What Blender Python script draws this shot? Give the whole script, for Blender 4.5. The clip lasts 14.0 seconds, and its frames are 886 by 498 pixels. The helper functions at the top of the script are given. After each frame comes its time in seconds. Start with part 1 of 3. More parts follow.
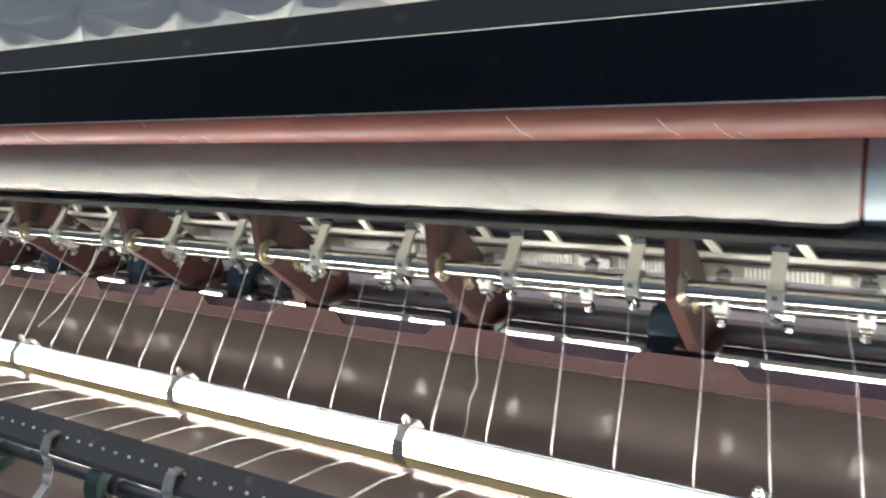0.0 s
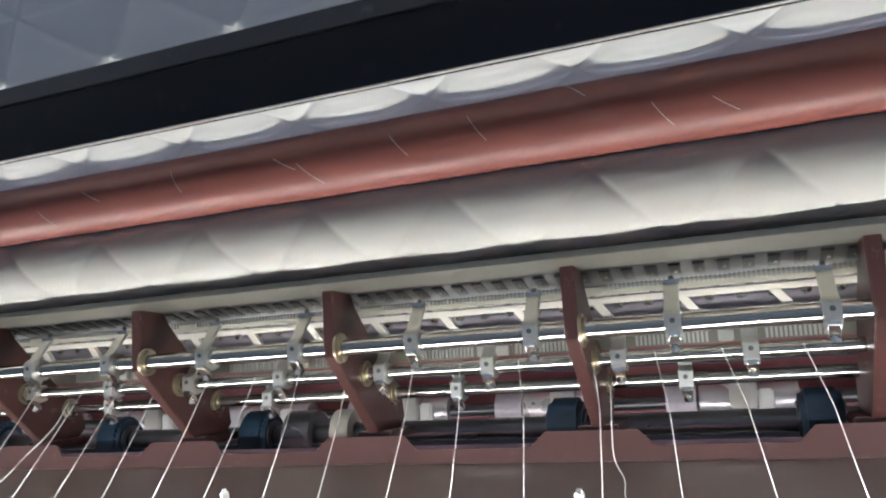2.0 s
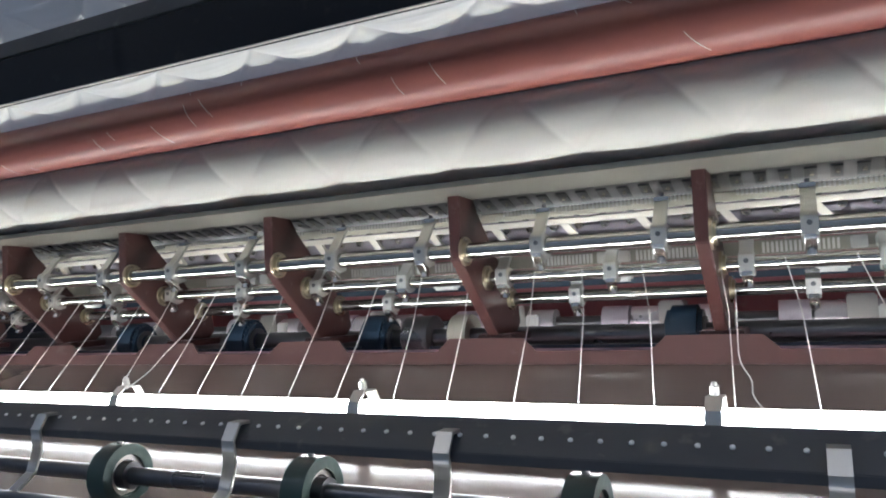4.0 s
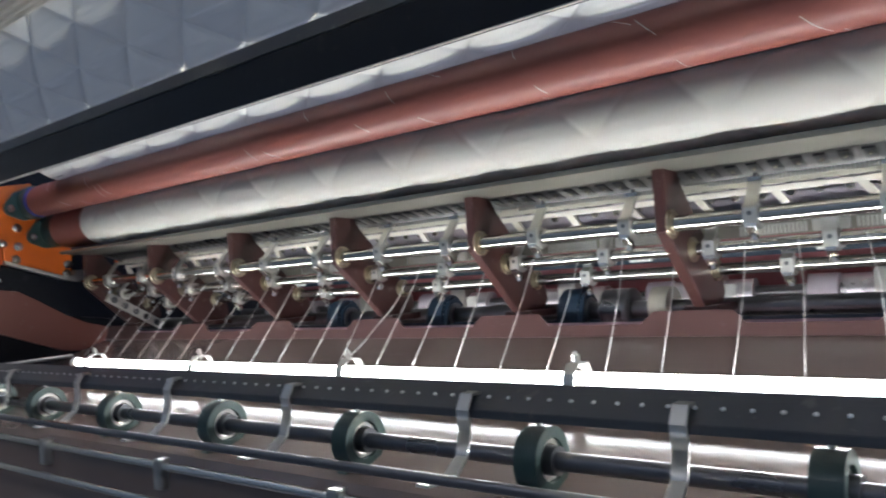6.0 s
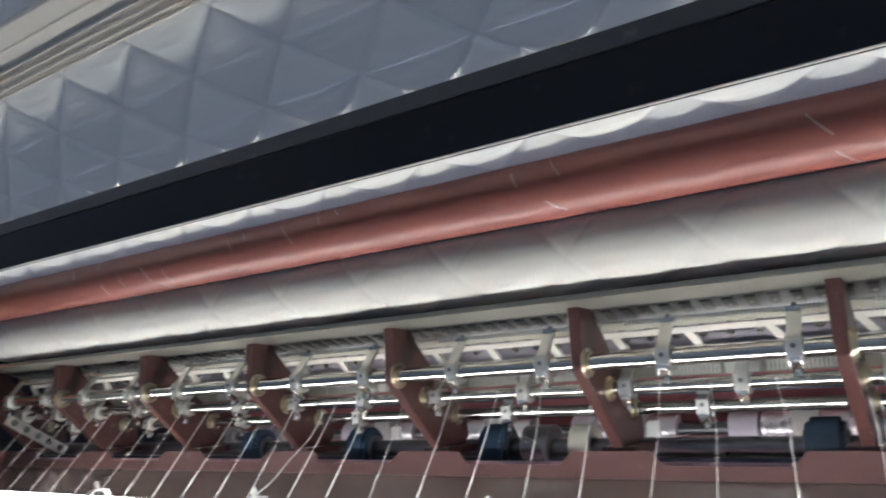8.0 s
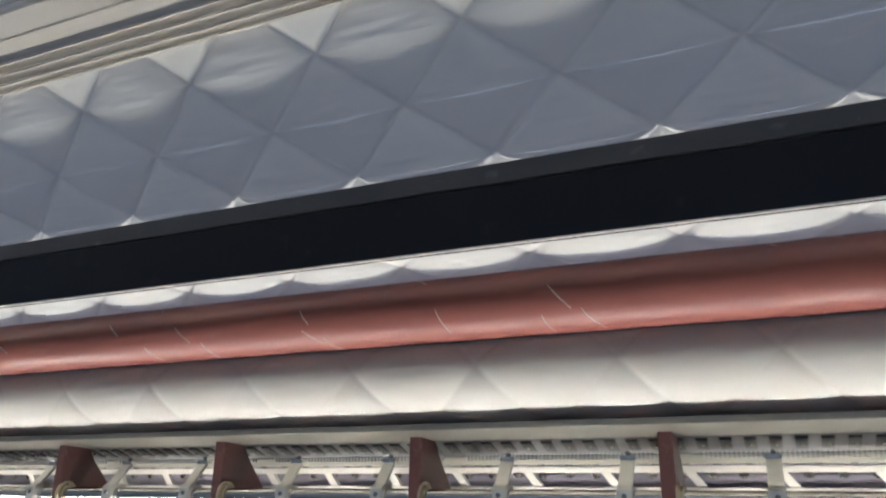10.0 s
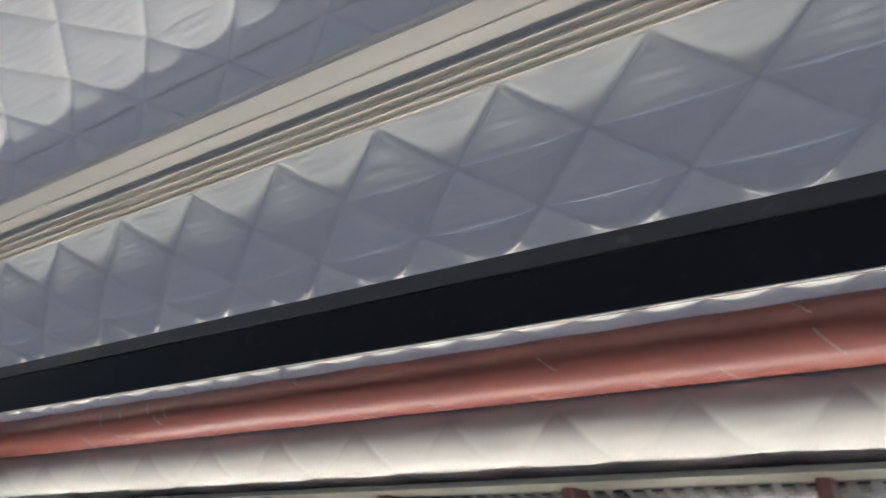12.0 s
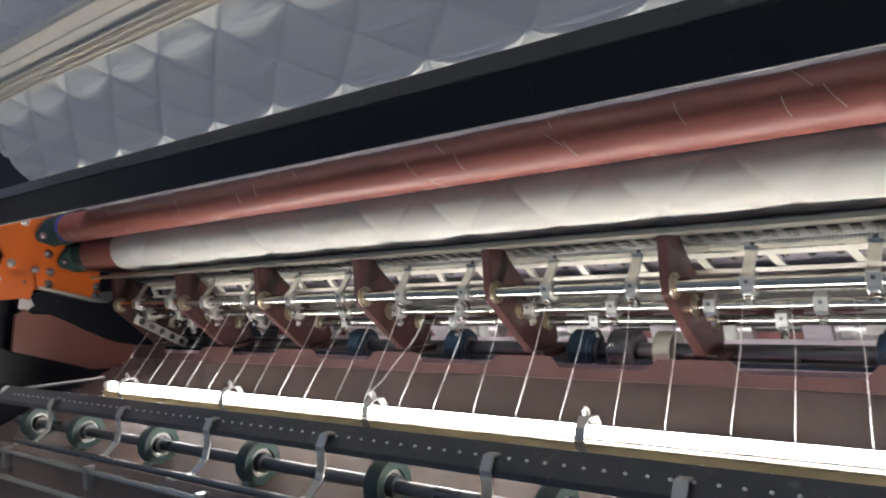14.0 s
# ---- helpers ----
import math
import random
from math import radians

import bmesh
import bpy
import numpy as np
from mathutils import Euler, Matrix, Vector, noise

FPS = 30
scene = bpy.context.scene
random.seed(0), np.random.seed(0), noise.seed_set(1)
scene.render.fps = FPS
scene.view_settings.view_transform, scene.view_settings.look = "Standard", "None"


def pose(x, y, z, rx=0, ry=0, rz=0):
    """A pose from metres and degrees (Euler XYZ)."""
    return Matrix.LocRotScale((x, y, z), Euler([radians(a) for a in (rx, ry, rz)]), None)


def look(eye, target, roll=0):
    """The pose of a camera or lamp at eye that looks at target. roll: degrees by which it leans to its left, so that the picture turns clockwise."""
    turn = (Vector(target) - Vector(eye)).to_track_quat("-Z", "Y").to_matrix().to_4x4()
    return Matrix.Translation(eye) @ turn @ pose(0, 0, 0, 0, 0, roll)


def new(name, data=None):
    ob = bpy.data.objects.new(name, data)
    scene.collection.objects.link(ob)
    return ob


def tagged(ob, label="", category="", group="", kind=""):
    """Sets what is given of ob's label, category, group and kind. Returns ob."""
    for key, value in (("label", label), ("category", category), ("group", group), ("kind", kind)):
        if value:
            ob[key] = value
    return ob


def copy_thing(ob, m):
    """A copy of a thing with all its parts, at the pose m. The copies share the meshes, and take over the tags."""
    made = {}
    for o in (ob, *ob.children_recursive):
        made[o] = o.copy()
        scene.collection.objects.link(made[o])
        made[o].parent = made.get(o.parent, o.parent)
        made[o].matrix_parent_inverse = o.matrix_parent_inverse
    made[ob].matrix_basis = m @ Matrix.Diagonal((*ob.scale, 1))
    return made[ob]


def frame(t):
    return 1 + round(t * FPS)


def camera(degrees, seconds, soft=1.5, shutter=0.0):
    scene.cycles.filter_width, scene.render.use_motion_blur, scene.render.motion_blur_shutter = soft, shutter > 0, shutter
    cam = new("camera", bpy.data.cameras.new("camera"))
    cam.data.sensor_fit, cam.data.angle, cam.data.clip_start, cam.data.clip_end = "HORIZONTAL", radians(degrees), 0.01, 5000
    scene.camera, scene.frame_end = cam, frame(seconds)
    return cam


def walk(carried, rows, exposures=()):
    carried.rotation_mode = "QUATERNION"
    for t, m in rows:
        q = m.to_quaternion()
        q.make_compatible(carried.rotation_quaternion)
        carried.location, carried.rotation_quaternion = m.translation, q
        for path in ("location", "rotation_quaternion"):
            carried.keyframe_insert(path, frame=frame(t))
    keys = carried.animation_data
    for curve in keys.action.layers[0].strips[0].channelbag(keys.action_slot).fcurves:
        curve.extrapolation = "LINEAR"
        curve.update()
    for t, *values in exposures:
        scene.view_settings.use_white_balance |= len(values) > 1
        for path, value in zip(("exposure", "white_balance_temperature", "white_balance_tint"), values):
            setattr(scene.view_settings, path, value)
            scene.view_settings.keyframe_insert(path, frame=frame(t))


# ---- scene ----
LENS, CLIP = 60.5, 14.0
cam = camera(LENS, CLIP, soft=1.9, shutter=0.4)


def aim(x, y, z, yaw, pitch, roll):
    """A camera pose from the eye, the yaw to the left of +y, the pitch up and the lean to the left, in degrees."""
    a, p = radians(yaw), radians(pitch)
    way = Vector((-math.sin(a) * math.cos(p), math.cos(a) * math.cos(p), math.sin(p)))
    return look((x, y, z), Vector((x, y, z)) + way, roll)


PATH = [
    (0, (2.334, -0.816, 1.557), 31.15, -13.71, -3.90),
    (0.5, (2.247, -0.821, 1.529), 31.91, -8.86, -1.90),
    (1, (2.146, -0.887, 1.417), 25.82, -0.26, -3.60),
    (1.5, (2.056, -0.864, 1.321), 23.48, 7.01, -4.20),
    (2, (1.999, -0.853, 1.270), 20.52, 8.74, -3.50),
    (2.5, (1.984, -0.882, 1.234), 20.73, 6.03, -2.40),
    (3, (1.958, -0.905, 1.221), 22.27, 5.08, -1.80),
    (3.2, (1.955, -0.903, 1.223), 23.64, 5.11, -1.90),
    (5.3, (1.926, -0.891, 1.256), 30.21, 0.74, -2.10),
    (5.5, (1.921, -0.914, 1.249), 31.98, 0.69, -2.00),
    (6, (1.912, -0.954, 1.250), 38.46, 2.21, -3.90),
    (6.5, (1.898, -0.967, 1.252), 41.73, 3.04, -6.30),
    (7, (1.897, -0.983, 1.250), 42.05, 4.24, -6.00),
    (7.5, (1.919, -0.974, 1.268), 39.52, 7.15, -4.60),
    (8, (1.934, -0.922, 1.268), 33.67, 10.89, -2.80),
    (8.5, (1.942, -0.904, 1.275), 28.07, 11.24, -1.70),
    (8.7, (1.941, -0.898, 1.274), 26.25, 11.47, -1.43),
    (10.8, (1.972, -0.906, 1.306), 24.00, 22.97, 2.00),
    (11, (1.984, -0.914, 1.317), 24.94, 23.05, 1.40),
    (11.5, (2.008, -0.933, 1.332), 28.42, 22.43, 0.40),
    (12, (1.964, -0.962, 1.312), 33.60, 20.79, -0.20),
    (12.5, (1.929, -1.011, 1.325), 37.12, 16.86, -2.20),
    (13, (1.936, -1.024, 1.319), 40.91, 11.18, -3.30),
    (13.5, (1.943, -1.027, 1.324), 41.36, 5.34, -4.30),
    (14, (1.953, -1.032, 1.357), 38.83, 0.92, -4.00),
]
walk(cam, [(t, aim(*eye, yaw, pitch, roll)) for t, eye, yaw, pitch, roll in PATH],
     exposures=[(0, 0.40, 6250, 6), (1.0, 0.34, 6250, 7), (2.0, 0.22, 6000, 9), (3.0, 0.18, 5850, 9), (8.7, 0.26, 5900, 10), (10.8, 0.42, 6300, 11), (12.5, 0.40, 6300, 11), (14.0, 0.32, 6250, 11)])

# ---- light: daylight of the open hall, and the lamp in the machine (built below) ----
world = bpy.data.worlds.new("hall_daylight")
scene.world = world
world.use_nodes = True
nt = world.node_tree
sky = nt.nodes.new("ShaderNodeTexSky")
sky.sky_type, sky.sun_disc = "NISHITA", False
sky.sun_elevation, sky.sun_rotation = radians(48), radians(200)
sky.ozone_density, sky.dust_density = 0.8, 2.0
nt.links.new(sky.outputs["Color"], nt.nodes["Background"].inputs["Color"])
nt.nodes["Background"].inputs["Strength"].default_value = 0.29
LAMP_GLOW, REAR_GLOW = 56.0, 9.0

# ---- materials ----


def material(name, base, rough=0.5, metal=0.0, coat=0.0, spots=0.0, spot_size=40.0, bump=0.0, bump_size=200.0,
             stretch=(1, 1, 1), vary=0.12, rough_vary=0.1, sheen=0.0):
    """A surface with colour variation at two scales, uneven gloss and fine relief."""
    m = bpy.data.materials.new(name)
    m.use_nodes = True
    n, l = m.node_tree.nodes, m.node_tree.links
    b = n["Principled BSDF"]
    b.inputs["Roughness"].default_value, b.inputs["Metallic"].default_value = rough, metal
    b.inputs["Coat Weight"].default_value, b.inputs["Coat Roughness"].default_value = coat, 0.12
    b.inputs["Sheen Weight"].default_value = sheen
    co, mp = n.new("ShaderNodeTexCoord"), n.new("ShaderNodeMapping")
    mp.inputs["Scale"].default_value = stretch
    l.new(co.outputs["Object"], mp.inputs["Vector"])
    big, fine = n.new("ShaderNodeTexNoise"), n.new("ShaderNodeTexNoise")
    big.inputs["Scale"].default_value, big.inputs["Detail"].default_value = 7, 5
    fine.inputs["Scale"].default_value, fine.inputs["Detail"].default_value = bump_size, 4
    for k in (big, fine):
        l.new(mp.outputs["Vector"], k.inputs["Vector"])
    info = n.new("ShaderNodeObjectInfo")
    mix = n.new("ShaderNodeMix")
    mix.data_type = "RGBA"
    lo, hi = [c * (1 - vary) for c in base], [min(1, c * (1 + vary)) for c in base]
    mix.inputs[6].default_value, mix.inputs[7].default_value = (*lo, 1), (*hi, 1)
    add = n.new("ShaderNodeMath")
    add.operation = "MULTIPLY_ADD"
    l.new(info.outputs["Random"], add.inputs[0])
    add.inputs[1].default_value = 0.25
    l.new(big.outputs["Fac"], add.inputs[2])
    l.new(add.outputs[0], mix.inputs[0])
    colour = mix.outputs[2]
    if spots:
        dust, ramp, m2 = n.new("ShaderNodeTexNoise"), n.new("ShaderNodeValToRGB"), n.new("ShaderNodeMix")
        dust.inputs["Scale"].default_value, dust.inputs["Detail"].default_value = spot_size, 6
        l.new(mp.outputs["Vector"], dust.inputs["Vector"])
        ramp.color_ramp.elements[0].position, ramp.color_ramp.elements[1].position = 0.62, 0.78
        l.new(dust.outputs["Fac"], ramp.inputs["Fac"])
        sc = n.new("ShaderNodeMath")
        sc.operation = "MULTIPLY"
        sc.inputs[1].default_value = spots
        l.new(ramp.outputs["Color"], sc.inputs[0])
        m2.data_type = "RGBA"
        l.new(sc.outputs[0], m2.inputs[0])
        l.new(colour, m2.inputs[6])
        m2.inputs[7].default_value = (0.35, 0.33, 0.30, 1)
        colour = m2.outputs[2]
    l.new(colour, b.inputs["Base Color"])
    rr = n.new("ShaderNodeMapRange")
    rr.inputs["To Min"].default_value, rr.inputs["To Max"].default_value = max(0.02, rough - rough_vary), min(1, rough + rough_vary)
    l.new(big.outputs["Fac"], rr.inputs["Value"])
    l.new(rr.outputs["Result"], b.inputs["Roughness"])
    if bump:
        bp = n.new("ShaderNodeBump")
        bp.inputs["Strength"].default_value, bp.inputs["Distance"].default_value = bump, 0.002
        l.new(fine.outputs["Fac"], bp.inputs["Height"])
        l.new(bp.outputs["Normal"], b.inputs["Normal"])
    return m


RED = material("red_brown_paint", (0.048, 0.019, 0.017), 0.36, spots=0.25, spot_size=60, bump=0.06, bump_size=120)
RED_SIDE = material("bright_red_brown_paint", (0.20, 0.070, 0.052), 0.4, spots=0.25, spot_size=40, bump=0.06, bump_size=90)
PANEL = material("dusty_red_deck", (0.150, 0.112, 0.100), 0.17, spots=0.06, spot_size=34, bump=0.02, bump_size=14, rough_vary=0.05, vary=0.18, stretch=(0.35, 1, 1))
ROLLER = material("red_roller_paint", (0.23, 0.078, 0.064), 0.42, spots=0.2, spot_size=30, bump=0.03, bump_size=80, stretch=(0.3, 1, 1))
ORANGE = material("orange_paint", (0.66, 0.135, 0.014), 0.3, coat=0.3, vary=0.08)
BLACK = material("black_paint", (0.008, 0.009, 0.014), 0.38, spots=0.04, bump=0.04, bump_size=150)
BLACK.node_tree.nodes["Principled BSDF"].inputs["Specular IOR Level"].default_value = 0.22
DARK = material("dark_grey_bar", (0.055, 0.058, 0.065), 0.42, spots=0.25, spot_size=50, bump=0.05)
CLOTH = material("white_fabric", (0.80, 0.795, 0.73), 0.85, vary=0.04, bump=0.25, bump_size=700, sheen=0.2)
ALU = material("brushed_aluminium", (0.74, 0.70, 0.63), 0.4, metal=0.1, bump=0.05, bump_size=300, stretch=(0.05, 1, 1), spots=0.25)
CHROME = material("bright_steel", (0.74, 0.72, 0.68), 0.16, metal=1.0, vary=0.08, rough_vary=0.06)
POLISHED = material("polished_shaft_steel", (0.47, 0.46, 0.44), 0.17, metal=1.0, vary=0.15, rough_vary=0.06, stretch=(0.2, 1, 1))
STEEL = material("machined_steel", (0.55, 0.54, 0.51), 0.34, metal=0.9, bump=0.06, spots=0.2)
PLATE = material("nickel_plate", (0.22, 0.21, 0.18), 0.36, metal=0.65, bump=0.05, spots=0.3)
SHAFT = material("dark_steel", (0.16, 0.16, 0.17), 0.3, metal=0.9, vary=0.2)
GREEN = material("green_cast_iron", (0.022, 0.048, 0.043), 0.4, bump=0.3, bump_size=90, coat=0.2, spots=0.1)
BLUE = material("blue_cast_iron", (0.012, 0.028, 0.052), 0.42, bump=0.25, bump_size=90, coat=0.2)
SEAL = material("blue_seal", (0.05, 0.07, 0.35), 0.4)
CREAM = material("cream_channel", (0.80, 0.62, 0.32), 0.5, vary=0.05)
WHITE = material("white_plastic", (0.8, 0.8, 0.78), 0.45, vary=0.04)
THREAD = material("white_thread", (0.75, 0.73, 0.70), 0.8, vary=0.05)
GREY = material("grey_sheet_metal", (0.50, 0.49, 0.45), 0.45, metal=0.2, spots=0.15, bump=0.05)
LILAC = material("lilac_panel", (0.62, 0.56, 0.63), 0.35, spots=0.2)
# the same lilac darkened to hold the shade of the ladder's recess
SHADED_LILAC = material("dull_lilac_panel", (0.33, 0.30, 0.34), 0.35, spots=0.2)
FILM = material("pinkish_film", (0.62, 0.42, 0.46), 0.16, vary=0.25, bump=0.9, bump_size=35, stretch=(0.6, 1, 1))
BRASS = material("dull_collar_metal", (0.42, 0.37, 0.27), 0.3, metal=0.9)
LIPRED = material("red_brown_lip_paint", (0.080, 0.041, 0.037), 0.3, spots=0.15, spot_size=50, bump=0.05, bump_size=90, stretch=(0.4, 1, 1))
CREAM_STEEL = material("cream_steel", (0.47, 0.445, 0.37), 0.4, metal=0.3, spots=0.2)
RED_SHEET = material("dull_red_sheet", (0.30, 0.10, 0.11), 0.4, spots=0.2)
FOIL = material("crinkled_foil", (0.80, 0.76, 0.80), 0.25, metal=0.6, bump=0.9, bump_size=45)
PALE = material("pale_blue_sleeve", (0.52, 0.62, 0.68), 0.4, spots=0.1)
CONCRETE = material("concrete_floor", (0.22, 0.21, 0.20), 0.7, bump=0.2, bump_size=60, spots=0.3)
ct = CLOTH.node_tree
thin, blend = ct.nodes.new("ShaderNodeBsdfTranslucent"), ct.nodes.new("ShaderNodeMixShader")
thin.inputs["Color"].default_value = (0.83, 0.81, 0.80, 1)
blend.inputs["Fac"].default_value = 0.40
ct.links.new(ct.nodes["Principled BSDF"].outputs[0], blend.inputs[1])
ct.links.new(thin.outputs[0], blend.inputs[2])
ct.links.new(blend.outputs[0], ct.nodes["Material Output"].inputs["Surface"])
GLOW = bpy.data.materials.new("lamp_tube_glow")
GLOW.use_nodes = True
gb = GLOW.node_tree.nodes["Principled BSDF"]
gb.inputs["Base Color"].default_value = (0.9, 0.9, 0.85, 1)
gb.inputs["Emission Color"].default_value = (1.0, 0.975, 0.91, 1)
gb.inputs["Emission Strength"].default_value = LAMP_GLOW
REAR = GLOW.copy()
REAR.name = "rear_tube_glow"
REAR.node_tree.nodes["Principled BSDF"].inputs["Emission Strength"].default_value = REAR_GLOW

# ---- mesh helpers ----


def finish(name, bm, mat, parent=None, label="", smooth=True):
    """Links a bmesh as one object, under a thing or on its own."""
    bmesh.ops.recalc_face_normals(bm, faces=bm.faces[:])
    me = bpy.data.meshes.new(name)
    bm.to_mesh(me)
    bm.free()
    me.materials.append(mat)
    if smooth:
        for p in me.polygons:
            p.use_smooth = True
        me.set_sharp_from_angle(angle=radians(32))
    ob = new(name, me)
    if parent:
        ob.parent = parent
    if label:
        ob["label"] = label
    return ob


def part(name, bm, mat, parent, label=""):
    return finish(name, bm, mat, parent, label)


def again(ob, parent, m):
    """A further part on the same mesh."""
    o = new(ob.name.split(".")[0], ob.data)
    o.parent, o.matrix_basis = parent, m
    return o


def thing(name, label, category, group="", kind="", at=(0, 0, 0)):
    e = new(name)
    e.location = at
    e.empty_display_size = 0.05
    return tagged(e, label, category, group, kind)


def box(bm, x0, x1, y0, y1, z0, z1, bevel=0.0):
    vs = [bm.verts.new((x, y, z)) for x in (x0, x1) for y in (y0, y1) for z in (z0, z1)]
    fs = [bm.faces.new([vs[i] for i in q]) for q in
          ((0, 1, 3, 2), (4, 6, 7, 5), (0, 4, 5, 1), (2, 3, 7, 6), (0, 2, 6, 4), (1, 5, 7, 3))]
    if bevel:
        bmesh.ops.bevel(bm, geom=list({e for f in fs for e in f.edges}), offset=bevel, segments=2, affect="EDGES")
    return bm


def prism(bm, profile, x0, x1, bevel=0.0):
    """A profile of (y, z) points drawn out from x0 to x1."""
    a = [bm.verts.new((x0, y, z)) for y, z in profile]
    b = [bm.verts.new((x1, y, z)) for y, z in profile]
    n = len(profile)
    fs = [bm.faces.new(a), bm.faces.new(b[::-1])]
    for i in range(n):
        fs.append(bm.faces.new((a[i], b[i], b[(i + 1) % n], a[(i + 1) % n])))
    if bevel:
        bmesh.ops.bevel(bm, geom=list({e for f in fs for e in f.edges}), offset=bevel, segments=2, affect="EDGES")
    return bm


def rod(bm, a, b, r, n=20, r2=None):
    """A round bar from a to b, capped."""
    a, b = Vector(a), Vector(b)
    d = b - a
    m = Matrix.Translation((a + b) / 2) @ d.to_track_quat("Z", "Y").to_matrix().to_4x4()
    bmesh.ops.create_cone(bm, cap_ends=True, segments=n, radius1=r, radius2=r if r2 is None else r2, depth=d.length, matrix=m)
    return bm


def lathe(bm, steps, centre, n=40):
    """A body of rings (x, radius) about an axis along x."""
    cx, cy, cz = centre
    rings = []
    for x, r in steps:
        rings.append([bm.verts.new((cx + x, cy + r * math.cos(2 * math.pi * i / n), cz + r * math.sin(2 * math.pi * i / n)))
                      for i in range(n)])
    for p, q in zip(rings, rings[1:]):
        for i in range(n):
            bm.faces.new((p[i], p[(i + 1) % n], q[(i + 1) % n], q[i]))
    bm.faces.new(rings[0][::-1])
    bm.faces.new(rings[-1])
    return bm


def ring(bm, centre, r_in, r_out, x0, x1, n=28):
    """A flat ring with a bore, its axis along x."""
    cx, cy, cz = centre
    loops = []
    for x, r in ((x0, r_in), (x0, r_out), (x1, r_out), (x1, r_in)):
        loops.append([bm.verts.new((cx + x, cy + r * math.cos(2 * math.pi * i / n), cz + r * math.sin(2 * math.pi * i / n)))
                      for i in range(n)])
    for k in range(4):
        p, q = loops[k], loops[(k + 1) % 4]
        for i in range(n):
            bm.faces.new((p[i], p[(i + 1) % n], q[(i + 1) % n], q[i]))
    return bm


def strap(bm, pts, x0, x1, t):
    """A bent flat strip through (y, z) points."""
    prof, back = [], []
    for i, (y, z) in enumerate(pts):
        p, q = pts[max(0, i - 1)], pts[min(len(pts) - 1, i + 1)]
        d = Vector((q[0] - p[0], q[1] - p[1])).normalized()
        prof.append((y - d.y * t / 2, z + d.x * t / 2))
        back.append((y + d.y * t / 2, z - d.x * t / 2))
    n = len(pts)
    for i in range(n - 1):
        prism(bm, [prof[i], prof[i + 1], back[i + 1], back[i]], x0, x1)
    bmesh.ops.remove_doubles(bm, verts=bm.verts[:], dist=1e-5)
    return bm


def hexbolt(bm, centre, axis, r, h):
    """A hexagon head on a washer."""
    c, a = Vector(centre), Vector(axis)
    rod(bm, c, c + a * h * 0.25, r * 1.5, 20)
    rod(bm, c + a * h * 0.25, c + a * h, r, 6)
    rod(bm, c + a * h, c + a * h * 1.35, r * 0.5, 12)
    return bm


BM = bmesh.new
X0, X1 = -0.08, 2.62          # inner ends of the machine
STEP = 0.305                  # spacing of the arms
UP, LOW = (-0.088, 1.512), (-0.036, 1.4415)   # roller axes
UP_R, RR = 0.0385, 0.050

# ---- large structure ----
floor = tagged(finish("floor", box(BM(), -6, 9, -7, 5, -0.1, 0.0), CONCRETE), "grey worn concrete factory floor", "floor", kind="structure")
wall_back = tagged(finish("wall_back", box(BM(), -6, 9, 2.6, 2.75, 0, 4), GREY), "plain grey hall wall behind the machine", "wall", kind="structure")
wall_left = tagged(finish("wall_left", box(BM(), -2.6, -2.45, -7, 2.6, 0, 4), GREY), "plain grey hall wall at the machine's end", "wall", kind="structure")
# two unseen walls added to keep low sky light off the machine's front
wall_front = tagged(finish("wall_front", box(BM(), -6, 9, -3.6, -3.45, 0, 4), GREY), "plain grey wall, added unseen to cut light from the front", "wall", kind="structure")
wall_right = tagged(finish("wall_right", box(BM(), 5.4, 5.55, -7, 2.6, 0, 4), GREY), "plain grey wall, added unseen to cut light from the far end", "wall", kind="structure")

# ---- rollers and fabric ----
def roller(name, axis, r, label, s):
    """A painted tube that begins s metres from the bracket, with a journal at either end."""
    e = thing(name, label, "roller", at=(-0.095, *axis))
    part("tube", lathe(BM(), [(s, r - 0.005), (s + 0.001, r - 0.002), (s + 0.005, r), (2.655, r), (2.66, r - 0.003), (2.661, r - 0.005)], (0, 0, 0), 64), ROLLER, e)
    part("journal", rod(BM(), (0, 0, 0), (s, 0, 0), 0.018, 24), SHAFT, e, "dark steel journal")
    part("journal", rod(BM(), (2.661, 0, 0), (2.70, 0, 0), 0.018, 24), SHAFT, e, "dark steel journal")
    return e


upper_roller = roller("upper_roller", UP, UP_R, "glossy red painted steel draw roller above the fabric roller", 0.045)
lint = BM()
for k in range(70):
    x, g = 0.10 + 2.45 * random.random(), 2 * math.pi * random.random()
    run, lean = 0.35 + 0.5 * random.random(), 0.02 * random.random() + 0.004
    pts = [Vector((x + lean * s / 6 + 0.004 * (s / 6) ** 2, (UP_R + 0.0003) * math.cos(g + run * s / 6), (UP_R + 0.0003) * math.sin(g + run * s / 6))) for s in range(7)]
    for p, q in zip(pts, pts[1:]):
        rod(lint, p, q, 0.00035, 4)
tagged(part("lint", lint, THREAD, upper_roller, "fine pale lint threads on the paint"), kind="stuff")
lower_roller = roller("lower_roller", LOW, RR, "red painted steel roller wrapped in white quilted fabric", 0.070)

FX0, FX1 = 0.085, 2.312       # side edges of the fabric
ROW, HALF = 0.0695, 0.0807    # half height and half width of a diamond
SPEED = 0.053                 # metres of fabric a second
PUFF = 0.0101
SHIFT = 0.0213                # where the seams cross along x


